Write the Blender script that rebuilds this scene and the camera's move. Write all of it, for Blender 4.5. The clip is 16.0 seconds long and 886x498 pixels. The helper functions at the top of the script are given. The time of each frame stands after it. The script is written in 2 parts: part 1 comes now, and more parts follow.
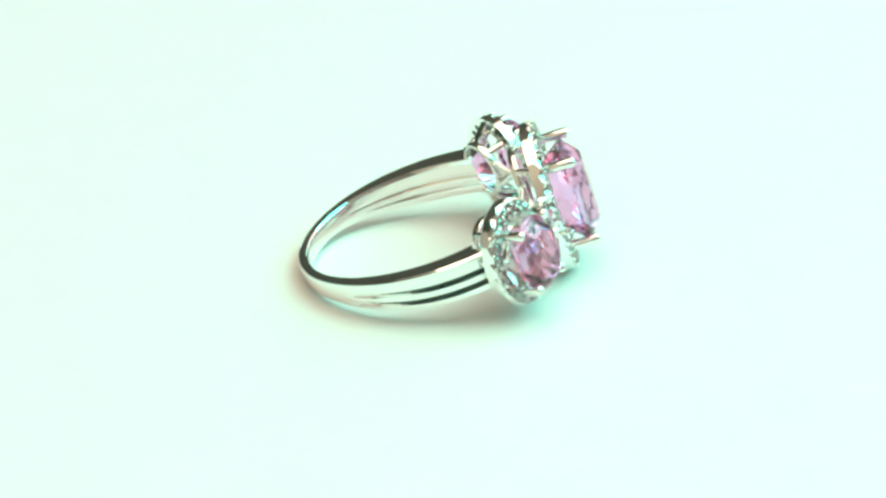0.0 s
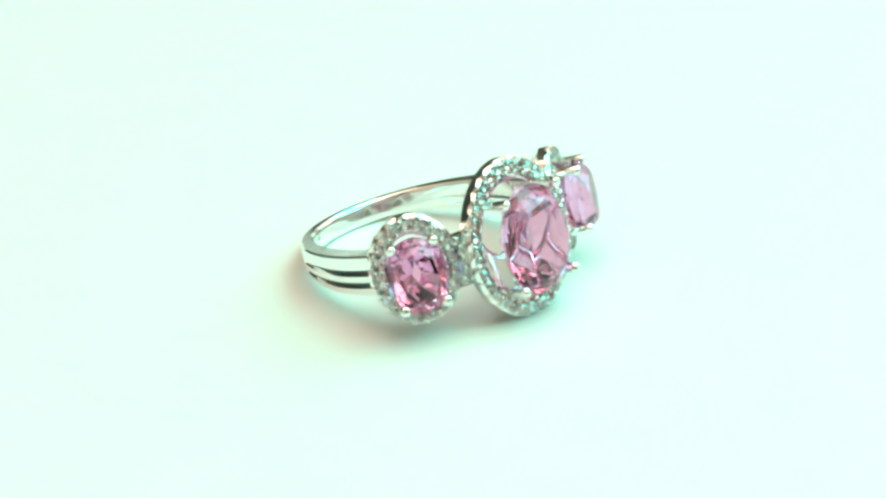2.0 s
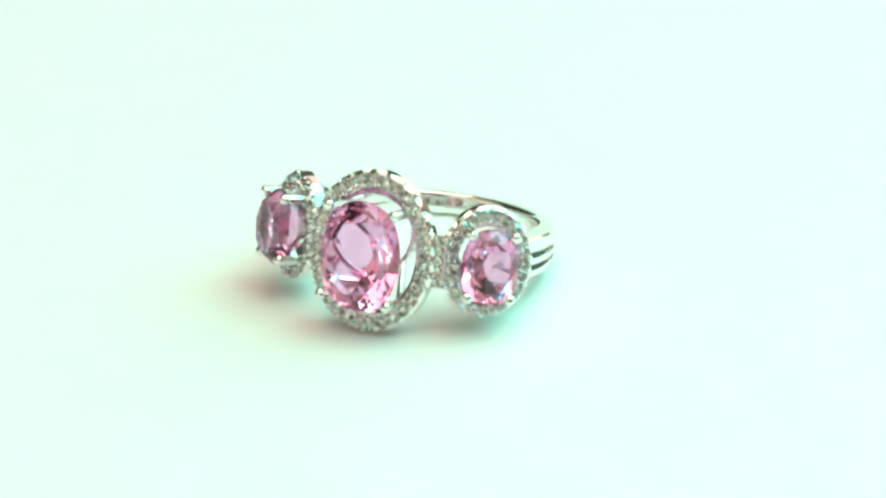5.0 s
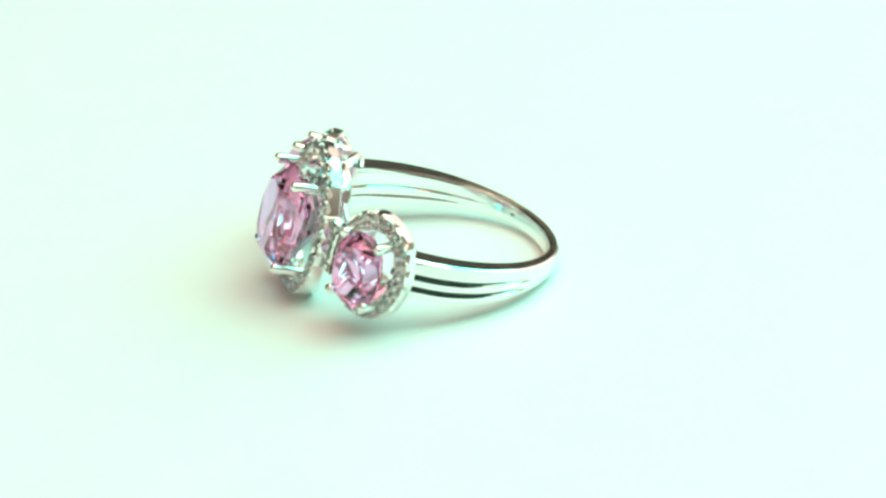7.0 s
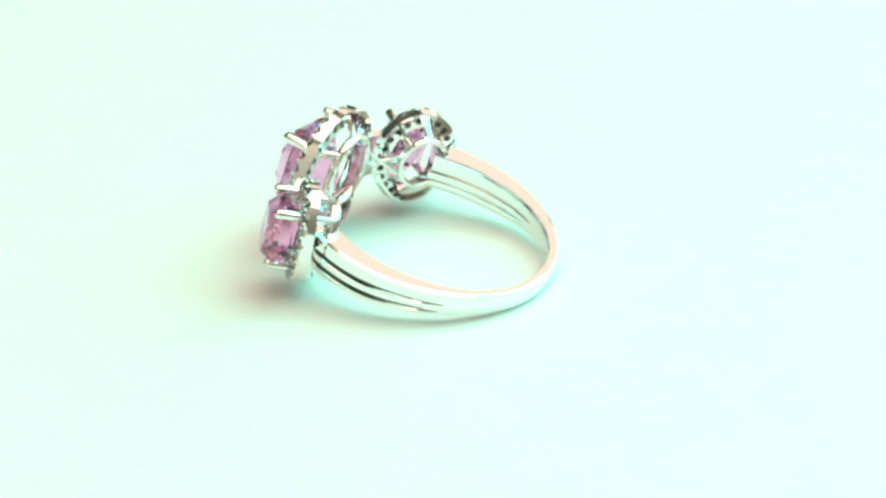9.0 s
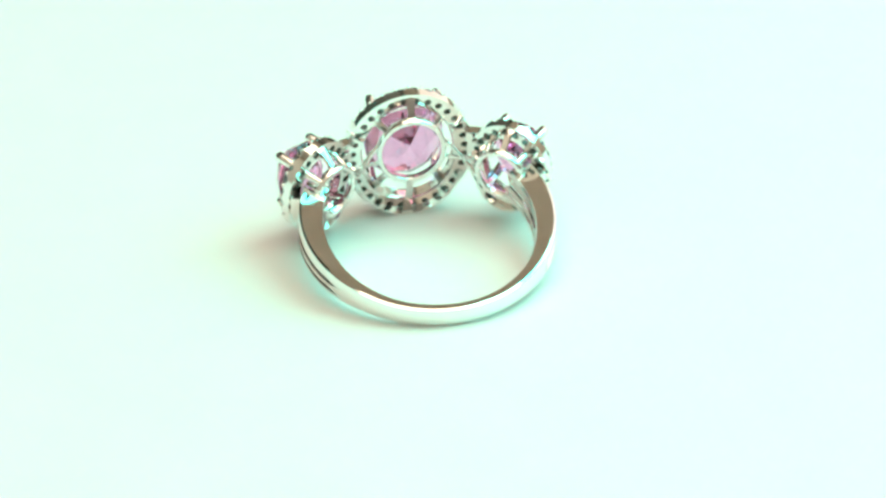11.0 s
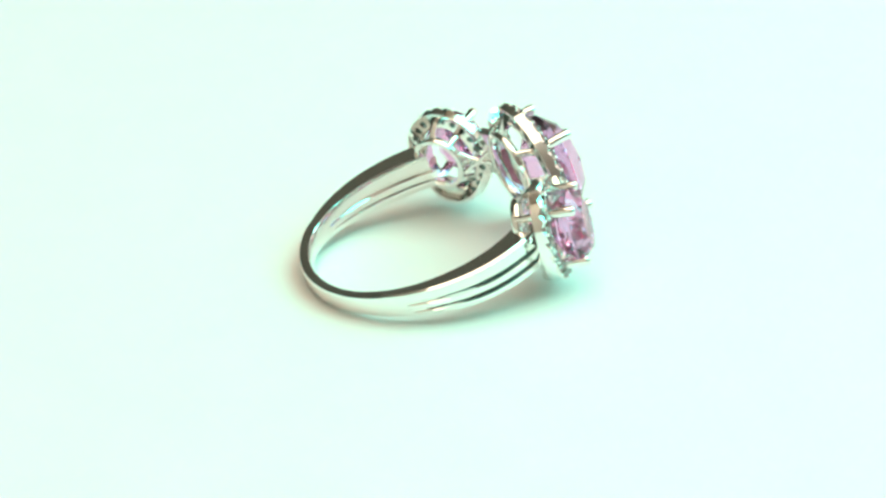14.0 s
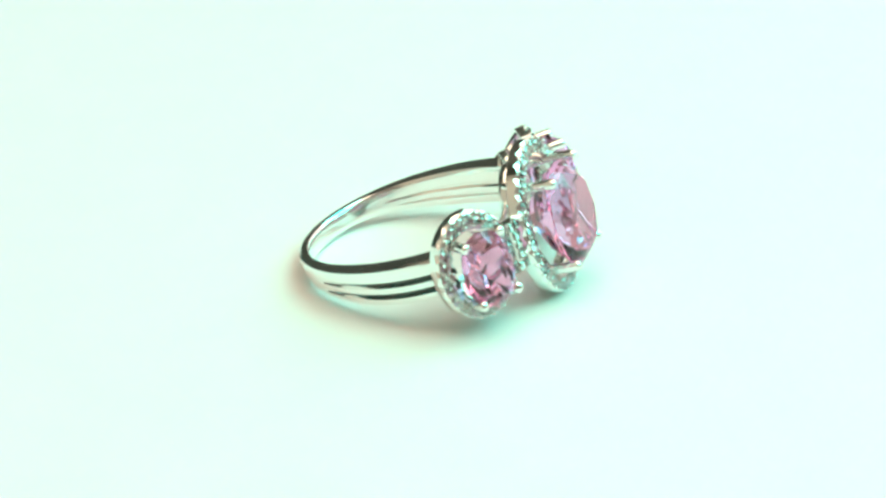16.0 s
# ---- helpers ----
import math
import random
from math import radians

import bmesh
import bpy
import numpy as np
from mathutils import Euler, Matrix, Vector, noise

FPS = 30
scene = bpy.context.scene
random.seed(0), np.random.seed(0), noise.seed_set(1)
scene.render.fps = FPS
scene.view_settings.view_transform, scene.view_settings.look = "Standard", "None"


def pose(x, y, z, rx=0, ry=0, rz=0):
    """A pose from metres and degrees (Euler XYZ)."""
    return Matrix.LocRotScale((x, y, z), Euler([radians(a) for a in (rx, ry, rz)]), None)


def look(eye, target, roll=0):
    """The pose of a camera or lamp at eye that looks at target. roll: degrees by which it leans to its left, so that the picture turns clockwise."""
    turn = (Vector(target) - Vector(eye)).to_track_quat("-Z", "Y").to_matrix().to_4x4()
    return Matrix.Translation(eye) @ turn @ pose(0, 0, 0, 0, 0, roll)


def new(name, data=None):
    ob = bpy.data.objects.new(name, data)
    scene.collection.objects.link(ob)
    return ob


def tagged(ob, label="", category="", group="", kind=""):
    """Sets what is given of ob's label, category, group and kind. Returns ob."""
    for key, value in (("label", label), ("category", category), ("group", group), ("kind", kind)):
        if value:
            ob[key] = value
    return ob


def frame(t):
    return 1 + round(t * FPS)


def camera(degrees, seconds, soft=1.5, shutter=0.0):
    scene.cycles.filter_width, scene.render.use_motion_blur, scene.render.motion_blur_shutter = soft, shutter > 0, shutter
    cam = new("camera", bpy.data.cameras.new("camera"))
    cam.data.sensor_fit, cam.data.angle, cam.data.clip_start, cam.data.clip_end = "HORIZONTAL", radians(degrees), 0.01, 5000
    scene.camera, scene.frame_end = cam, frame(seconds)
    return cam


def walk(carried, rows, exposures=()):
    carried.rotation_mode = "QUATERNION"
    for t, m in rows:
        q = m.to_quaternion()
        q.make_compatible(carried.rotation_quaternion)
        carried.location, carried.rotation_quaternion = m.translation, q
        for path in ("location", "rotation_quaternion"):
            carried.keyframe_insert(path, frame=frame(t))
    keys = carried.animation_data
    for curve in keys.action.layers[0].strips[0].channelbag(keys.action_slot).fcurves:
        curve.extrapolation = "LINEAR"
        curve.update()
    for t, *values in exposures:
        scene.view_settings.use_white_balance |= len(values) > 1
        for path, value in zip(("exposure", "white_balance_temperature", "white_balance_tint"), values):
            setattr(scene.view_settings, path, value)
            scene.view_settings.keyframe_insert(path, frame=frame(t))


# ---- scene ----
# ---------------------------------------------------------------- camera
cam = camera(18.0, 16.0, soft=2.8)
EYE = Vector((0.0, -0.19641, 0.10177))
YAW, PITCH, ROLL = radians(0.323), radians(27.022), -1.62
AIM = Vector((math.sin(YAW) * math.cos(PITCH), math.cos(YAW) * math.cos(PITCH), -math.sin(PITCH)))
walk(cam, [(0.0, look(EYE, EYE + 0.22 * AIM, ROLL)), (16.0, look(EYE, EYE + 0.22 * AIM, ROLL))],
     exposures=[(0.0, 0.0), (16.0, 0.0)])

# ---------------------------------------------------------------- light
world = bpy.data.worlds.new("world")
world.use_nodes = True
scene.world = world
sky = world.node_tree.nodes.new("ShaderNodeTexSky")
sky.sky_type, sky.sun_disc, sky.sun_elevation, sky.sun_rotation = "NISHITA", False, radians(40), radians(90)
world.node_tree.links.new(sky.outputs[0], world.node_tree.nodes["Background"].inputs[0])
world.node_tree.nodes["Background"].inputs[1].default_value = 0.1


def area(name, eye, target, wide, high, watts, colour):
    data = bpy.data.lights.new(name, "AREA")
    data.shape, data.size, data.size_y, data.energy, data.color = "RECTANGLE", wide, high, watts, colour
    ob = new(name, data)
    ob.matrix_world = look(eye, target)
    return ob


# cool key light on the right, broad unseen warm fill added under the ceiling
area("key_lamp", (0.42, 0.02, 0.50), (0, 0, 0), 0.58, 0.58, 5.2, (0.08, 0.94, 0.81))
area("warm_fill", (0.3, -0.15, 2.38), (0.3, -0.15, 0), 2.6, 2.6, 53.5, (1.0, 0.86, 0.66))
# unseen warm panel added in the east wall for peach reflections in the silver
GLOW_TURN = pose(0, 0, 0, 0, 0, 40)
glow = area("reflection_glow", (0, 0, 0), (0, 0, -1), 1.9, 2.0, 11.5, (1.0, 0.74, 0.42))
glow.matrix_world = GLOW_TURN @ look((1.76, 0.25, 1.20), (0.0, 0.25, 1.20))


# ---------------------------------------------------------------- materials
def material(name):
    m = bpy.data.materials.new(name)
    m.use_nodes = True
    nt = m.node_tree
    return m, nt, nt.nodes["Principled BSDF"]


def grain(nt, bsdf, scale, depth, rough=None, base=None):
    """Noise at two scales: relief, and small changes of gloss and colour. scale: cells to the metre."""
    co = nt.nodes.new("ShaderNodeTexCoord")
    fine, broad = nt.nodes.new("ShaderNodeTexNoise"), nt.nodes.new("ShaderNodeTexNoise")
    fine.inputs["Scale"].default_value, broad.inputs["Scale"].default_value = scale, scale / 14
    fine.inputs["Detail"].default_value = broad.inputs["Detail"].default_value = 4
    for n in (fine, broad):
        nt.links.new(co.outputs["Object"], n.inputs["Vector"])
    bump = nt.nodes.new("ShaderNodeBump")
    bump.inputs["Strength"].default_value, bump.inputs["Distance"].default_value = 0.3, depth
    nt.links.new(fine.outputs[0], bump.inputs["Height"])
    nt.links.new(bump.outputs[0], bsdf.inputs["Normal"])
    if rough:
        r = nt.nodes.new("ShaderNodeMapRange")
        r.inputs["To Min"].default_value, r.inputs["To Max"].default_value = rough
        nt.links.new(broad.outputs[0], r.inputs["Value"])
        nt.links.new(r.outputs[0], bsdf.inputs["Roughness"])
    if base:
        mix = nt.nodes.new("ShaderNodeMix")
        mix.data_type = "RGBA"
        mix.inputs[6].default_value, mix.inputs[7].default_value = (*base[0], 1), (*base[1], 1)
        nt.links.new(broad.outputs[0], mix.inputs[0])
        nt.links.new(mix.outputs[2], bsdf.inputs["Base Color"])


def silver_material():
    m, nt, b = material("polished_silver")
    b.inputs["Metallic"].default_value = 1
    grain(nt, b, 9000, 0.0000012, (0.05, 0.14), ((0.90, 0.89, 0.87), (0.95, 0.94, 0.92)))
    return m


def paint(name, a, c, rough=(0.5, 0.7), scale=900, depth=0.0002):
    m, nt, b = material(name)
    grain(nt, b, scale, depth, rough, (a, c))
    return m


def gem_material(name, colour, ior):
    m = bpy.data.materials.new(name)
    m.use_nodes = True
    nt = m.node_tree
    nt.nodes.clear()
    glass, out = nt.nodes.new("ShaderNodeBsdfGlass"), nt.nodes.new("ShaderNodeOutputMaterial")
    glass.inputs["Color"].default_value = (*colour, 1)
    glass.inputs["IOR"].default_value, glass.inputs["Roughness"].default_value = ior, 0.0
    nt.links.new(glass.outputs[0], out.inputs[0])
    return m


def topaz_material():
    """Pink stone: some of the light takes colour at each bounce, the rest only as it enters and leaves."""
    m = gem_material("pink_topaz", (0.955, 0.57, 0.81), 1.60)
    nt = m.node_tree
    clear, mix = nt.nodes.new("ShaderNodeBsdfPrincipled"), nt.nodes.new("ShaderNodeMixShader")
    clear.inputs["Base Color"].default_value = (0.955, 0.54, 0.80, 1)
    clear.inputs["IOR"].default_value, clear.inputs["Roughness"].default_value = 1.60, 0.0
    clear.inputs["Transmission Weight"].default_value = 1
    glass, out = nt.nodes["Glass BSDF"], nt.nodes["Material Output"]
    mix.inputs[0].default_value = 0.7
    nt.links.new(glass.outputs[0], mix.inputs[1])
    nt.links.new(clear.outputs[0], mix.inputs[2])
    nt.links.new(mix.outputs[0], out.inputs[0])
    return m


SILVER = silver_material()
# dark tone painting shade into grooves and stone seats; also colours the stamped marks
SHADE_AND_STAMP = paint("shade_and_stamp_silver", (0.09, 0.112, 0.106), (0.17, 0.205, 0.195), (0.2, 0.4), 9000, 0.000004)
# shade inside the drill holes, put into their colour
HOLE_SHADE = paint("hole_shade_silver", (0.20, 0.245, 0.23), (0.30, 0.34, 0.325), (0.25, 0.45), 9000, 0.000004)
HOLE_SHADE.node_tree.nodes["Principled BSDF"].inputs["Metallic"].default_value = 0.8
SHADE_AND_STAMP.node_tree.nodes["Principled BSDF"].inputs["Metallic"].default_value = 0.8
TOPAZ = topaz_material()
DIAMOND = gem_material("clear_stone", (0.985, 0.995, 0.99), 2.4)
TABLE = paint("white_laminate", (0.78, 0.80, 0.79), (0.82, 0.83, 0.82), (0.45, 0.6), 2500, 0.00002)
# tones of the unseen room, chosen for what silver and stones reflect
WALL = paint("pale_wall", (0.80, 0.80, 0.76), (0.85, 0.85, 0.81))
WARM_WALL = paint("warm_wall", (0.72, 0.65, 0.57), (0.77, 0.70, 0.62))
DARK_WALL = paint("dark_green_wall", (0.030, 0.045, 0.042), (0.042, 0.058, 0.054))
GREY_WALL = paint("grey_wall", (0.32, 0.32, 0.33), (0.38, 0.38, 0.39))
CEILING = paint("ceiling_pale", (0.74, 0.70, 0.66), (0.79, 0.75, 0.71))
FLOOR = paint("beige_floor", (0.34, 0.29, 0.25), (0.44, 0.38, 0.33))
MM = 0.001


def mesh_part(name, verts, faces, mat, parent, smooth=None, label=""):
    me = bpy.data.meshes.new(name)
    me.from_pydata([tuple(v) for v in verts], [], faces)
    me.validate()
    bm = bmesh.new()
    bm.from_mesh(me)
    bmesh.ops.remove_doubles(bm, verts=bm.verts, dist=2e-7)
    bmesh.ops.recalc_face_normals(bm, faces=bm.faces)
    bm.to_mesh(me)
    bm.free()
    if smooth:
        for p in me.polygons:
            p.use_smooth = True
        me.set_sharp_from_angle(angle=radians(smooth))
    me.materials.append(mat)
    ob = new(name, me)
    ob.parent = parent
    if label:
        tagged(ob, label)
    return ob


def box(lo, hi):
    v = [(x, y, z) for x in (lo[0], hi[0]) for y in (lo[1], hi[1]) for z in (lo[2], hi[2])]
    return v, [(0, 1, 3, 2), (4, 6, 7, 5), (0, 4, 5, 1), (2, 3, 7, 6), (0, 2, 6, 4), (1, 5, 7, 3)]


def bevelled_box(name, lo, hi, mat, parent, bevel):
    ob = mesh_part(name, *box(lo, hi), mat, parent)
    bm = bmesh.new()
    bm.from_mesh(ob.data)
    bmesh.ops.bevel(bm, geom=bm.edges[:], offset=bevel, segments=3, profile=0.5, affect="EDGES")
    bm.to_mesh(ob.data)
    bm.free()
    return ob


# ---------------------------------------------------------------- unseen room added to close the place and shape reflections
ROOM, HIGH = 1.7, 2.45
TURN = pose(0, 0, 0, 0, 0, 40)
for name, lo, hi, mat in (
    ("floor", (-ROOM - .1, -ROOM - .1, -0.85), (ROOM + .1, ROOM + .1, -0.75), FLOOR),
    ("ceiling", (-ROOM - .1, -ROOM - .1, HIGH), (ROOM + .1, ROOM + .1, HIGH + .1), CEILING),
    ("wall_north", (-ROOM, 1.25, -0.75), (ROOM, 1.35, HIGH), DARK_WALL),
    ("wall_south", (-ROOM, -ROOM - .1, -0.75), (ROOM, -ROOM, HIGH), GREY_WALL),
    ("wall_west", (-ROOM - .1, -ROOM - .1, -0.75), (-ROOM, ROOM + .1, HIGH), WALL),
):
    shell = mesh_part(name, *box(lo, hi), mat, None)
    shell.matrix_world = TURN
    tagged(shell, "plain %s of the room" % name.split("_")[0], name.split("_")[0], kind="structure")


def opening_wall():
    """Unseen east wall with an opening and frame, added to hold the warm panel."""
    y0, y1, z0, z1 = -0.72, 1.22, 0.18, 2.22
    verts, faces = [], []
    for lo, hi in (((ROOM, -ROOM - .1, -0.75), (ROOM + .1, y0, HIGH)), ((ROOM, y1, -0.75), (ROOM + .1, ROOM + .1, HIGH)),
                   ((ROOM, y0, -0.75), (ROOM + .1, y1, z0)), ((ROOM, y0, z1), (ROOM + .1, y1, HIGH))):
        v, f = box(lo, hi)
        faces += [tuple(k + len(verts) for k in q) for q in f]
        verts += v
    wall = mesh_part("wall_east", verts, faces, WARM_WALL, None)
    wall.matrix_world = TURN
    tagged(wall, "plain unseen warm wall added for reflections, with an opening", "wall", kind="structure")
    win = new("added_window_1")
    win.matrix_world = TURN
    tagged(win, "unseen window added for warm reflections, with a pale painted frame", "window", kind="structure")
    for lo, hi in (((y0, z0), (y0 + .06, z1)), ((y1 - .06, z0), (y1, z1)), ((y0 + .06, z0), (y1 - .06, z0 + .06)), ((y0 + .06, z1 - .06), (y1 - .06, z1))):
        bevelled_box("added_frame", (ROOM + .01, lo[0], lo[1]), (ROOM + .05, hi[0], hi[1]), WALL, win, 0.004)


opening_wall()


def table():
    top = new("table")
    bevelled_box("tabletop", (-0.7, -0.5, -0.03), (0.7, 0.5, 0.0), TABLE, top, 0.004)
    for x in (-0.62, 0.62):
        for y in (-0.42, 0.42):
            bevelled_box("leg", (x - .03, y - .03, -0.75), (x + .03, y + .03, -0.03), TABLE, top, 0.004)
    return tagged(top, "smooth white table under the ring", "table")


table()

# ---------------------------------------------------------------- the ring
TILT = 16.8
HOOP = pose(-0.02, 0.45, 3.68, -TILT)          # the hoop's centre, in millimetres; the head faces -y
RING = new("ring")
tagged(RING, "silver ring with three pink oval stones and clear halos", "ring")


def scaled(m, points):
    return [(m @ Vector(p)) * MM for p in points]


def loft(rings, closed_end=True, closed_loop=False):
    """Faces between rings of equally many points."""
    n, verts, faces = len(rings[0]), [p for r in rings for p in r], []
    last = len(rings) if closed_loop else len(rings) - 1
    for i in range(last):
        k = (i + 1) % len(rings)
        for j in range(n):
            faces.append((i * n + j, i * n + (j + 1) % n, k * n + (j + 1) % n, k * n + j))
    if closed_end and not closed_loop:
        faces += [tuple(range(n))[::-1], tuple((len(rings) - 1) * n + j for j in range(n))]
    return verts, faces


def ease(a, b, x):
    x = min(1, max(0, (x - a) / (b - a)))
    return x * x * (3 - 2 * x)


GROOVES = (-0.46, 0.16)


def band():
    rings, reach = [], 127
    back = HOOP @ pose(0, 0.78, 0)              # the band's own centre lies a little behind the head's
    for i in range(-78, 79):
        th = reach * i / 78
        a = abs(th)
        half = 0.86 + 0.72 * ease(25, 112, a)
        mid = -0.62 * ease(30, 110, a)
        inner = 8.42 - 0.42 * ease(10, 90, a) + 0.75 * max(0, (a - 65) / 55) ** 2
        outer = 9.34 + 1.60 * max(0, (a - 38) / 80) ** 2
        groove = 0.34 * ease(46, 90, a)
        ring = []
        for j in range(101):                   # outer face
            w = -1 + 2 * j / 100
            r = outer - 0.14 * abs(w) ** 2.6 - 0.14 * max(0, abs(w) - .92) / .08
            for g in GROOVES:
                r -= groove * max(0, 1 - (abs(w - g) / 0.155) ** 2)
            ring.append((r, mid + w * half))
        for j in range(49):                    # inner face, hollowed, with two faint channels towards the shoulders
            w = 1 - 2 * j / 48
            r = inner + 0.16 * abs(w) ** 4 + ease(45, 95, a) * (0.16 * max(0, 1 - (w / 0.75) ** 2) + 0.16 * max(0, 1 - ((w - 0.05) / 0.16) ** 2) + 0.07 * max(0, 1 - ((w + 0.45) / 0.12) ** 2))
            ring.append((r, mid + w * half * 0.975))
        x, y = math.sin(radians(th)), math.cos(radians(th))
        rings.append([(r * x, r * y, z) for r, z in ring])
    v, f = loft(rings)
    ob = mesh_part("band", scaled(back, v), f, SILVER, RING, 24, "polished silver band with two dark grooves on each shoulder")
    # dark reflections painted into the grooves, wider towards the head, running to a point
    ob.data.materials.append(SHADE_AND_STAMP)
    undo = back.inverted()
    for p in ob.data.polygons:
        c = undo @ (p.center / MM)
        a, r = abs(math.degrees(math.atan2(c.x, c.y))), math.hypot(c.x, c.y)
        half, mid = 0.86 + 0.72 * ease(25, 112, a), -0.62 * ease(30, 110, a)
        w = (c.z - mid) / half
        outer = 9.34 + 1.60 * max(0, (a - 38) / 80) ** 2
        if r > outer - 0.8:
            for g, stop in zip(GROOVES, (60, 66)):
                if abs(w - g) < 0.145 * ease(stop, stop + 34, a):
                    p.material_index = 1
    return ob


band()


def oval(a, b, t):
    return a * math.sin(t), b * math.cos(t)


def tube(points, radius, sides=8, ends=True):
    """A round wire along points; radius: a number, or one a point."""
    rings, n = [], len(points)
    for i, p in enumerate(points):
        p = Vector(p)
        d = (Vector(points[min(i + 1, n - 1)]) - Vector(points[max(i - 1, 0)])).normalized()
        u = d.orthogonal().normalized() if i == 0 else (u - d * u.dot(d)).normalized()
        v, r = d.cross(u), radius[i] if isinstance(radius, (list, tuple)) else radius
        rings.append([p + (u * math.cos(2 * math.pi * k / sides) + v * math.sin(2 * math.pi * k / sides)) * r for k in range(sides)])
    return loft(rings, ends)


def oval_ring(a, b, profile, n=72):
    """profile: (outward offset, height) round the section."""
    rings = []
    for i in range(n):
        t = 2 * math.pi * i / n
        rings.append([(*oval(a + o, b + o, t), z) for o, z in profile])
    return loft(rings, closed_loop=True)


def cut_stone(a, b, crown, pavilion, sides=16, table_part=0.68, square=0.0):
    """A brilliant-cut oval: table, crown, girdle, pavilion, keel. square: how far its flanks are straightened."""
    pts = []

    def oval(p, q, t):
        k = 1 + square * math.sin(2 * t) ** 2
        return p * k * math.sin(t), q * k * math.cos(t)

    half = math.pi / sides
    for i in range(sides):
        t = 2 * math.pi * i / sides
        for h in (-0.05, 0.05):
            pts.append((*oval(a, b, t), h))
            pts.append((*oval(a, b, t + half), h))
    for i in range(sides // 2):
        t = 4 * math.pi * i / sides
        pts.append((*oval(a * table_part, b * table_part, t + half), crown))
        pts.append((*oval(a * 0.83, b * 0.83, t + 3 * half), crown * 0.55))
        pts.append((*oval(a * 0.76, b * 0.76, t + half), -pavilion * 0.45))
    pts += [(a * 0.17, 0, -pavilion), (-a * 0.17, 0, -pavilion), (0, b * 0.30, -pavilion), (0, -b * 0.30, -pavilion)]
    bm = bmesh.new()
    for p in pts:
        bm.verts.new(p)
    out = bmesh.ops.convex_hull(bm, input=bm.verts[:])
    bmesh.ops.delete(bm, geom=[g for g in set(out["geom_interior"] + out["geom_unused"]) if isinstance(g, bmesh.types.BMVert)], context="VERTS")
    bm.verts.index_update()
    v, f = [x.co.copy() for x in bm.verts], [[x.index for x in face.verts] for face in bm.faces]
    bm.free()
    return v, f


def small_meshes():
    """The accent stone and the bead, shared by all halos."""
    v, f = cut_stone(0.51, 0.51, 0.20, 0.38, 8, 0.56)
    stone = mesh_part("diamond", [p * MM for p in v], f, DIAMOND, None)
    bm = bmesh.new()
    bmesh.ops.create_icosphere(bm, subdivisions=2, radius=0.135 * MM)
    bead = bpy.data.meshes.new("bead")
    bm.to_mesh(bead)
    bm.free()
    for p in bead.polygons:
        p.use_smooth = True
    bead.materials.append(SILVER)
    data = stone.data
    bpy.data.objects.remove(stone)
    return data, bead


STONE_MESH, BEAD_MESH = small_meshes()


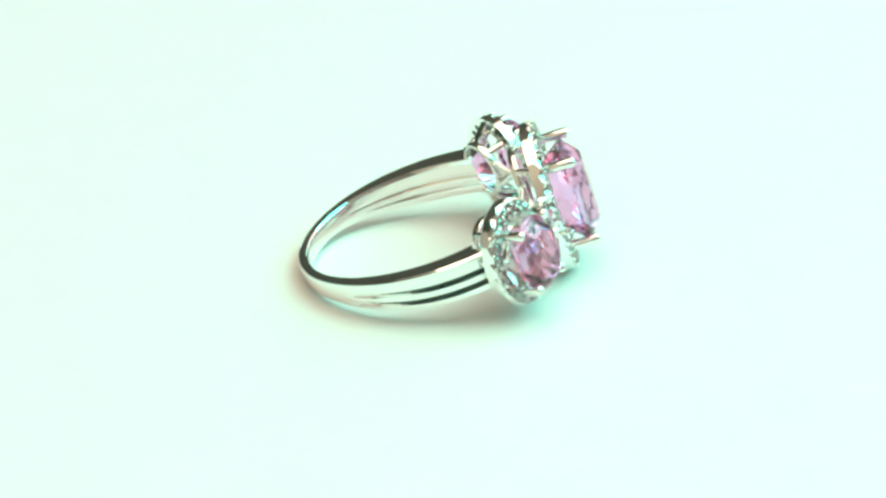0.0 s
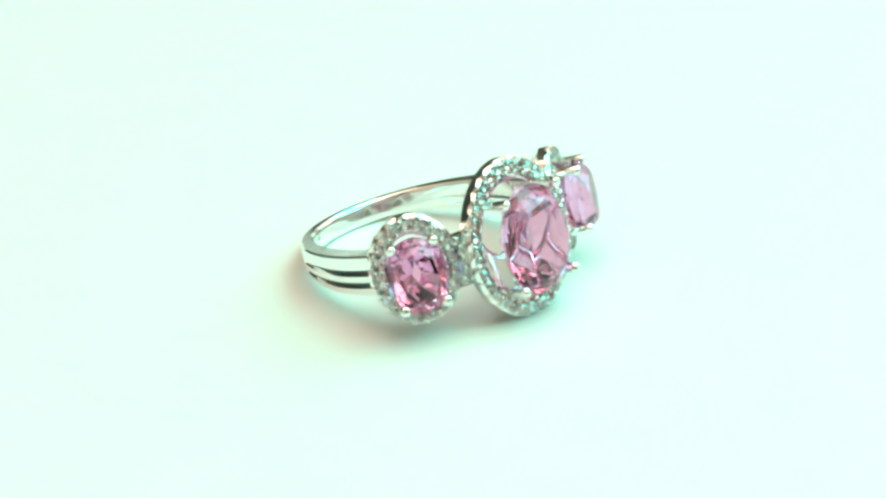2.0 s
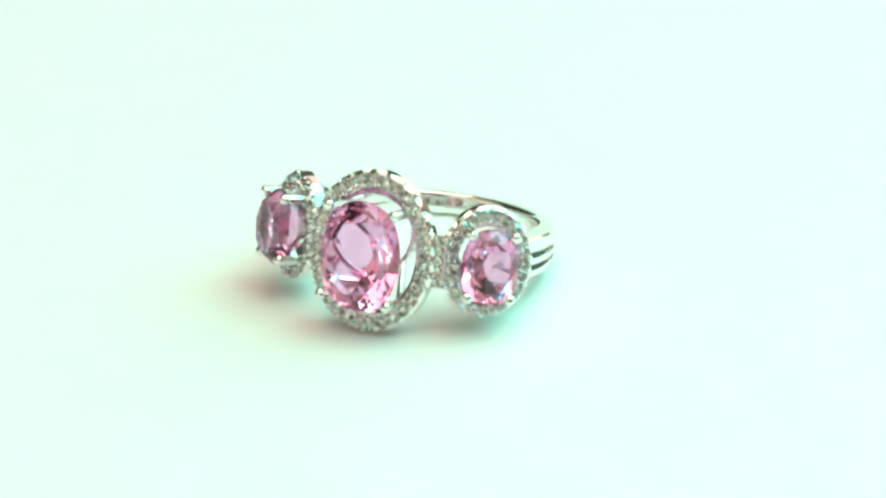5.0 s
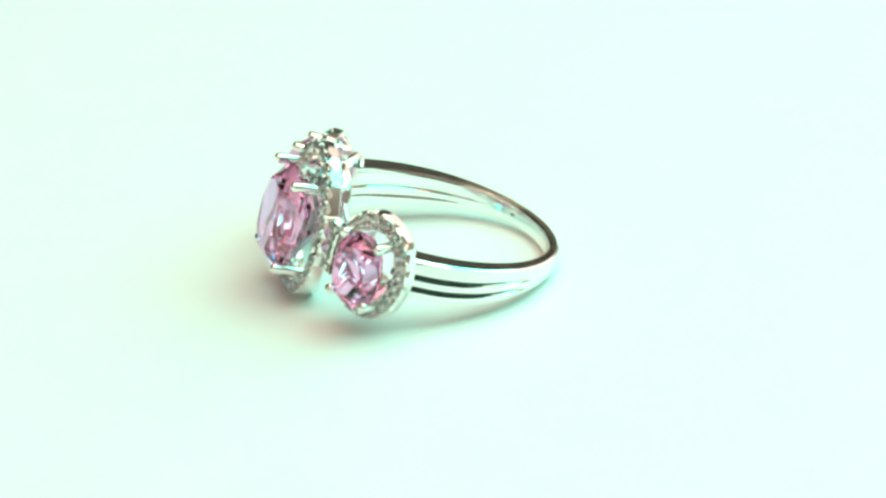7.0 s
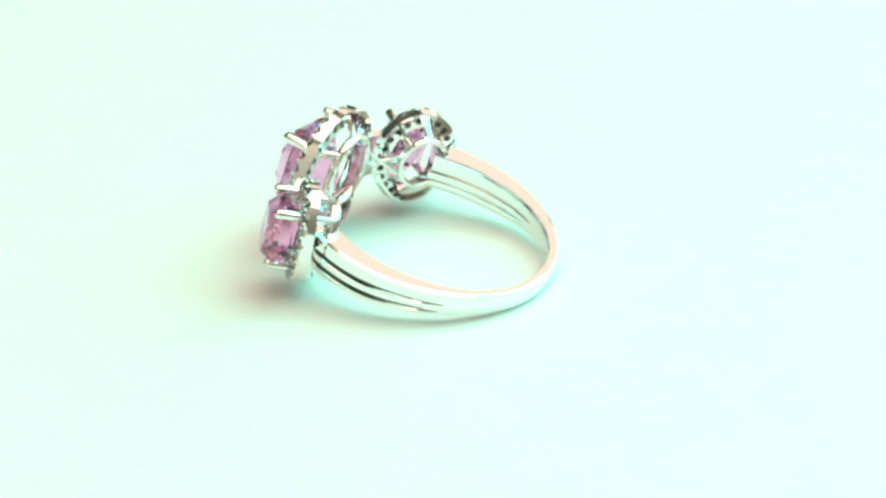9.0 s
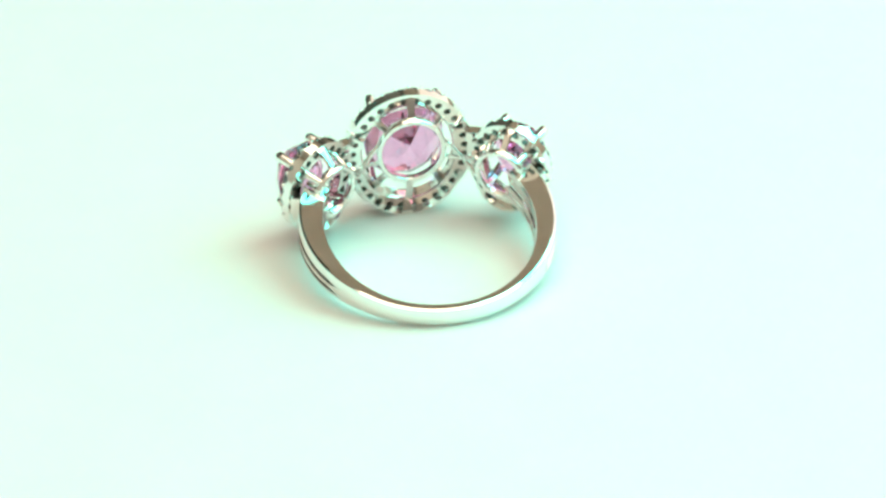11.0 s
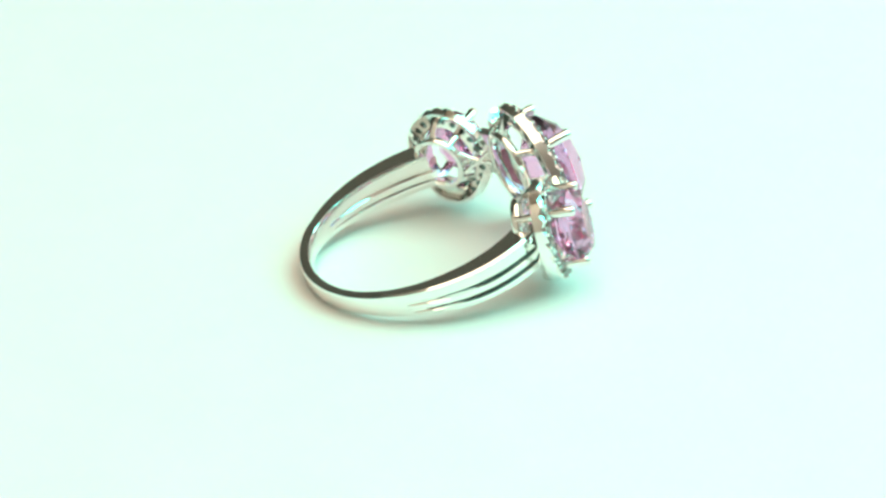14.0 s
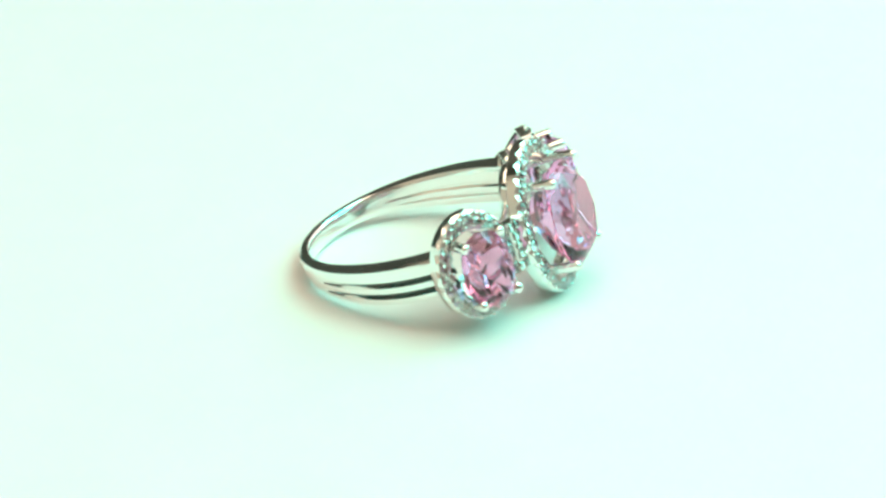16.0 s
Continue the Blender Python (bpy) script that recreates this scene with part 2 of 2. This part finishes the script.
def halo(m, a, b, width, thick, count):
    """An oval plate with a drilled seat for each accent stone. a, b: its outer half axes."""
    k = 4                                       # points a side of each sector
    ia, ib = a - width, b - width
    ca, cb = a - width / 2, b - width / 2
    # even steps along the oval's middle line
    steps = [2 * math.pi * i / 720 for i in range(721)]
    length = [0.0]
    for s0, s1 in zip(steps, steps[1:]):
        (x0, y0), (x1, y1) = oval(ca, cb, s0), oval(ca, cb, s1)
        length.append(length[-1] + math.hypot(x1 - x0, y1 - y0))
    at = lambda f: float(np.interp(f * length[-1], length, steps))
    verts, faces = [], []
    seats = []
    for i in range(count):
        side = lambda u, w, z, c=0.0: (*oval(ia + (width * w) + (c if w < .5 else -c), ib + (width * w) + (c if w < .5 else -c), at((i + u) / count)), z)
        (cx, cy), t = oval(ca, cb, at((i + .5) / count)), at((i + .5) / count)
        edge = [(j / k, 1) for j in range(k)] + [(1, 1 - j / k) for j in range(k)] + [(1 - j / k, 0) for j in range(k)] + [(0, j / k) for j in range(k)]
        ang = [math.atan2(side(u, w, 0)[1] - cy, side(u, w, 0)[0] - cx) for u, w in edge]
        hole = lambda r, z: [(cx + r * math.cos(q), cy + r * math.sin(q), z) for q in ang]
        dip = lambda u, w=0: -(0.20 + 0.10 * w) * math.sin(math.pi * u) ** 2      # scalloped rims
        top = [side(u, w, dip(u, w) if w in (0, 1) else 0.0, 0.07 if w in (0, 1) else 0) for u, w in edge]
        bottom = [side(u, w, -thick) for u, w in edge]
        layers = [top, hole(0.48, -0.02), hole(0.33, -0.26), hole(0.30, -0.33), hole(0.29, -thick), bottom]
        n, base = len(edge), len(verts)
        for layer in layers:
            verts += layer
        for q in range(len(layers) - 1):
            for j in range(n):
                faces.append((base + q * n + j, base + q * n + (j + 1) % n, base + (q + 1) * n + (j + 1) % n, base + (q + 1) * n + j))
        for run, w in ((range(0, k), 1), (range(2 * k, 3 * k), 0)):          # outer and inner wall
            for j in run:
                (u0, _), (u1, _) = edge[j], edge[(j + 1) % n]
                b0 = len(verts)
                verts += [side(u0, w, dip(u0, w), 0.07), side(u1, w, dip(u1, w), 0.07), side(u1, w, dip(u1, w) - 0.08), side(u0, w, dip(u0, w) - 0.08), side(u1, w, -thick), side(u0, w, -thick)]
                faces += [(b0, b0 + 1, b0 + 2, b0 + 3), (b0 + 3, b0 + 2, b0 + 4, b0 + 5)]
        seats.append((cx, cy, t))
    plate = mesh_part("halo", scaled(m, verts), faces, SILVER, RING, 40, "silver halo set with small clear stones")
    # shade painted dark under the stones, less dark in the drill holes
    plate.data.materials.append(HOLE_SHADE)
    plate.data.materials.append(SHADE_AND_STAMP)
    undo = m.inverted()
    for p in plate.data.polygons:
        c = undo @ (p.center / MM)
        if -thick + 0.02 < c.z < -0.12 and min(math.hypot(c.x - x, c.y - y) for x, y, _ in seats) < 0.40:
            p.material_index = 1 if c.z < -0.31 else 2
    place = lambda x, y, z, turn: Matrix.Translation((m @ Vector((x, y, z))) * MM) @ m.to_quaternion().to_matrix().to_4x4() @ pose(0, 0, 0, 0, 0, turn)
    rnd = random.Random(count)
    for i, (x, y, t) in enumerate(seats):
        ob = new("diamond", STONE_MESH)
        ob.parent = plate
        ob.matrix_basis = place(x, y, 0.10, rnd.uniform(0, 90)) @ pose(0, 0, 0, rnd.uniform(-9, 9), rnd.uniform(-9, 9))
        for w in (0.10, 0.91):
            ob = new("bead", BEAD_MESH)
            ob.parent = plate
            bx, by = oval(ia + width * w, ib + width * w, at(i / count))
            ob.matrix_basis = place(bx, by, 0.06, 0)
    return plate


def setting(m, stone, rim, count, tips, tip_h, girdle, crown, pavilion, back, label, drop, lift, straps=(0, 1, 2, 3), leaf=False, cup=0, apron=1.0):
    """One stone with its halo, basket and prongs, in a frame that looks along +z."""
    a, b = rim
    thick = 0.95
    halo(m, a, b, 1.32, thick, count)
    v, f = cut_stone(*stone, crown, pavilion, square=0.045)
    v = [p + Vector((0, drop, girdle)) for p in v]
    mesh_part("gemstone", scaled(m, v), f, TOPAZ, RING, None, label)
    # narrow lip inside the halo's inner edge
    ia, ib = a - 1.36, b - 1.36
    na, nb = stone[0] * 0.95, stone[1] * 0.72
    rings = []
    for q in range(72):
        t = 2 * math.pi * q / 72
        line = []
        for o, z, thin in ((0, -.12, 0), (.12, -.16, 0), (.24, -.24, 0), (.24, -.36, .08), (.12, -.36, .06), (0, -.36, .02)):
            line.append((*oval(ia + (na - ia) * o + thin, ib + (nb - ib) * o + thin, t), z))
        rings.append(line)
    v, f = loft(rings, closed_loop=True)
    mesh_part("inner_lip", scaled(m, v), f, SILVER, RING, 50)
    # rail at the back of the basket
    ra, rb = stone[0] * 0.60 + 0.65, stone[1] * 0.72 + 0.05
    prof = [(x, back + z) for x, z in ((-.16, -.34), (.10, -.36), (.18, -.28), (.20, .26), (.12, .34), (-.14, .32), (-.22, .24), (-.22, -.28))]
    v, f = oval_ring(ra, rb, prof)
    v = [(x, y + lift, z) for x, y, z in v]
    mesh_part("gallery_rail", scaled(m, v), f, SILVER, RING, 60)
    # basket wall from the halo's rim to the rail: straps between open windows
    def wall(t, s, inset):
        o = s ** 1.35
        x, y = oval(a - .22 + (ra - a + .22) * o - inset, b - .22 + (rb - b + .22) * o - inset, t)
        return x, y + lift * o, -thick + 0.12 + (back + thick - 0.12) * s

    for k in straps:
        t, rings = k * math.pi / 2, []
        for q in range(11):
            s = q / 10
            wide = 0.22 + 0.035 * b - 0.10 * s + 0.5 * max(0, 0.2 - s) + 1.2 * max(0, s - .8)
            if leaf and k == 2:                # the lower strap swells to a leaf
                wide += 0.75 * math.sin(math.pi * s)
            dt = wide / ((a + b) / 2 * (1 - s * .35))
            rings.append([wall(t - dt, s, 0), wall(t - dt * .5, s, -.03), wall(t + dt * .5, s, -.03), wall(t + dt, s, 0), wall(t + dt, s, .36), wall(t - dt, s, .36)])
        v, f = loft(rings)
        mesh_part("strap", scaled(m, v), f, SILVER, RING, 35)
    # lower lip: the halo's rim runs deeper underneath, with small dimples along it
    rings = []
    for q in range(41):
        f = -1 + q / 20
        t, deep = math.pi + radians(66) * f, apron * max(0.04, 1 - abs(f) ** 2.4)
        dent = 0.07 * math.cos(q * math.pi / 2)
        at = lambda inset, z: (*oval(a - .10 - inset, b - .10 - inset, t), z)
        rings.append([at(0, -thick + .12), at(dent + .06, -thick - deep * .5), at(.30, -thick - deep), at(.52, -thick - deep), at(.45, -thick - deep * .4), at(.36, -thick + .12)])
    v, f = loft(rings)
    mesh_part("lower_lip", scaled(m, v), f, SILVER, RING, 40)
    # a closed cup on the lower outer side, where the band's shoulder runs into the setting
    if cup:
        rings = []
        for q in range(25):
            t = cup * radians(78 + 92 * q / 24)
            deep = [i / 6 for i in range(7)]
            rings.append([wall(t, s, -.04) for s in deep] + [wall(t, s, .34) for s in deep[::-1]])
        v, f = loft(rings)
        mesh_part("cup", scaled(m, v), f, SILVER, RING, 40)
    # prongs from the rail past the girdle, ending in a rounded tip
    for sx in (-1, 1):
        for sy in (-1, 1):
            x, y = tips[0] * sx, tips[1] * sy
            q = math.atan2(x / stone[0], y / stone[1])
            foot = oval(ra, rb, q)
            foot = (foot[0], foot[1] + lift, back)
            path = [foot, (x * .99, y * .99, -0.45), (x * 1.02, y * 1.02, 0.1), (x * 1.02, y * 1.02, girdle), (x * 1.01, y * 1.01, tip_h - .15), (x, y, tip_h + .05), (x * .99, y * .99, tip_h + .17), (x * .985, y * .985, tip_h + .21)]
            v, f = tube(path, [0.28, 0.36, 0.40, 0.41, 0.43, 0.41, 0.28, 0.08], 14)
            mesh_part("prong", scaled(m, v), f, SILVER, RING, 60)


def facing(x, u, z, turn):
    """The frame of a setting whose halo's front is centred at x, u (to the front), z of the hoop, turned outward."""
    return HOOP @ pose(x, -u, z, 0, 0, turn) @ pose(0, 0, 0, 90)


setting(facing(0, 10.6, -0.70, 0), (3.28, 4.2), (5.25, 6.25), 32, (2.7, 3.4), 2.3, 1.65, 1.30, 3.0, -2.1, "large pink oval stone, faceted", -0.10, 1.45, (0, 2))
for s in (-1, 1):
    setting(facing(8.2 * s, 7.4, -0.55, 36 * s), (2.22, 3.0), (3.55, 4.3), 22, (1.6, 2.35), 2.0, 1.45, 1.10, 2.2, -2.5, "small pink oval stone, faceted", -0.08, 0.6, (0, 2, 2 + s), True, s)


def bridge(s):
    """The pave link between the large halo and a small one, and the crossed wires behind it."""
    m = facing(5.42 * s, 9.85, -0.62, 18 * s)
    rings = []
    for i in range(9):
        y = -2.0 + 0.5 * i
        w = 0.42 + 0.30 * (y / 2.0) ** 2        # waisted, wider where the halos part
        rings.append([(-w, y, -0.75), (-w, y, -0.10), (-w + .08, y, 0.0), (w - .08, y, 0.0), (w, y, -0.10), (w, y, -0.75)])
    v, f = loft(rings)
    link = mesh_part("link", scaled(m, v), f, SILVER, RING, 35, "silver link set with tiny clear stones")
    turn = m.to_quaternion().to_matrix().to_4x4()
    for i in range(5):
        for x in ((-0.05,) if i in (1, 2, 3) else (-0.34, 0.34)):
            ob = new("diamond", STONE_MESH)
            ob.parent = link
            ob.matrix_basis = Matrix.Translation((m @ Vector((x, -1.55 + 0.78 * i, 0.05))) * MM) @ turn @ Matrix.Scale(0.72, 4)
    for up in (-1, 1):
        path = [(2.35, 8.6, 1.1 * up + .7), (3.3, 8.3, 0.5 * up + .35), (4.1, 7.75, 0.05), (4.6, 7.2, -0.4 * up), (5.05, 6.65, -0.95 * up)]
        v, f = tube([(x * s, -u, z) for x, u, z in path], 0.20, 10)
        mesh_part("gallery_wire", scaled(HOOP, v), f, SILVER, RING, 60)


for s in (-1, 1):
    bridge(s)


def hallmark():
    """Two tiny stamped bars inside the band, near its back."""
    verts, faces = [], []
    for k in range(2):
        th = radians(-29 + 1.6 * (k - 1))
        spot = pose(8.36 * math.sin(th), 8.36 * math.cos(th), 0.05, 0, 0, -math.degrees(th))
        v, f = box((-0.07, -0.015, -0.14 + 0.06 * k), (0.07, 0.12, 0.12))
        faces += [tuple(j + len(verts) for j in q) for q in f]
        verts += [spot @ Vector(p) for p in v]
    mesh_part("hallmark", scaled(HOOP @ pose(0, 0.78, 0), verts), faces, SHADE_AND_STAMP, RING, None, "tiny dark stamped marks")


hallmark()


# ---------------------------------------------------------------- movement
def motions():
    # the ring turns clockwise about the upright axis, once in 15.1 s
    drift = [(0, 0.6), (0.5, 0.1), (1.5, -0.7), (3, -0.7), (4.7, -1.0), (6.8, 0.4), (7.5, 0.1), (8.5, -0.2), (9.2, -0.1), (11.5, 0.5), (12.5, 0.8), (14, 0.6), (16, 0.2)]
    rows = []
    for i in range(33):
        t = i * 0.5
        d = float(np.interp(t, [r[0] for r in drift], [r[1] for r in drift]))
        rows.append((t, pose(0, 0, 0, 0, 0, 91.77 - 360 / 15.1044 * t - d)))
    walk(RING, rows)


motions()
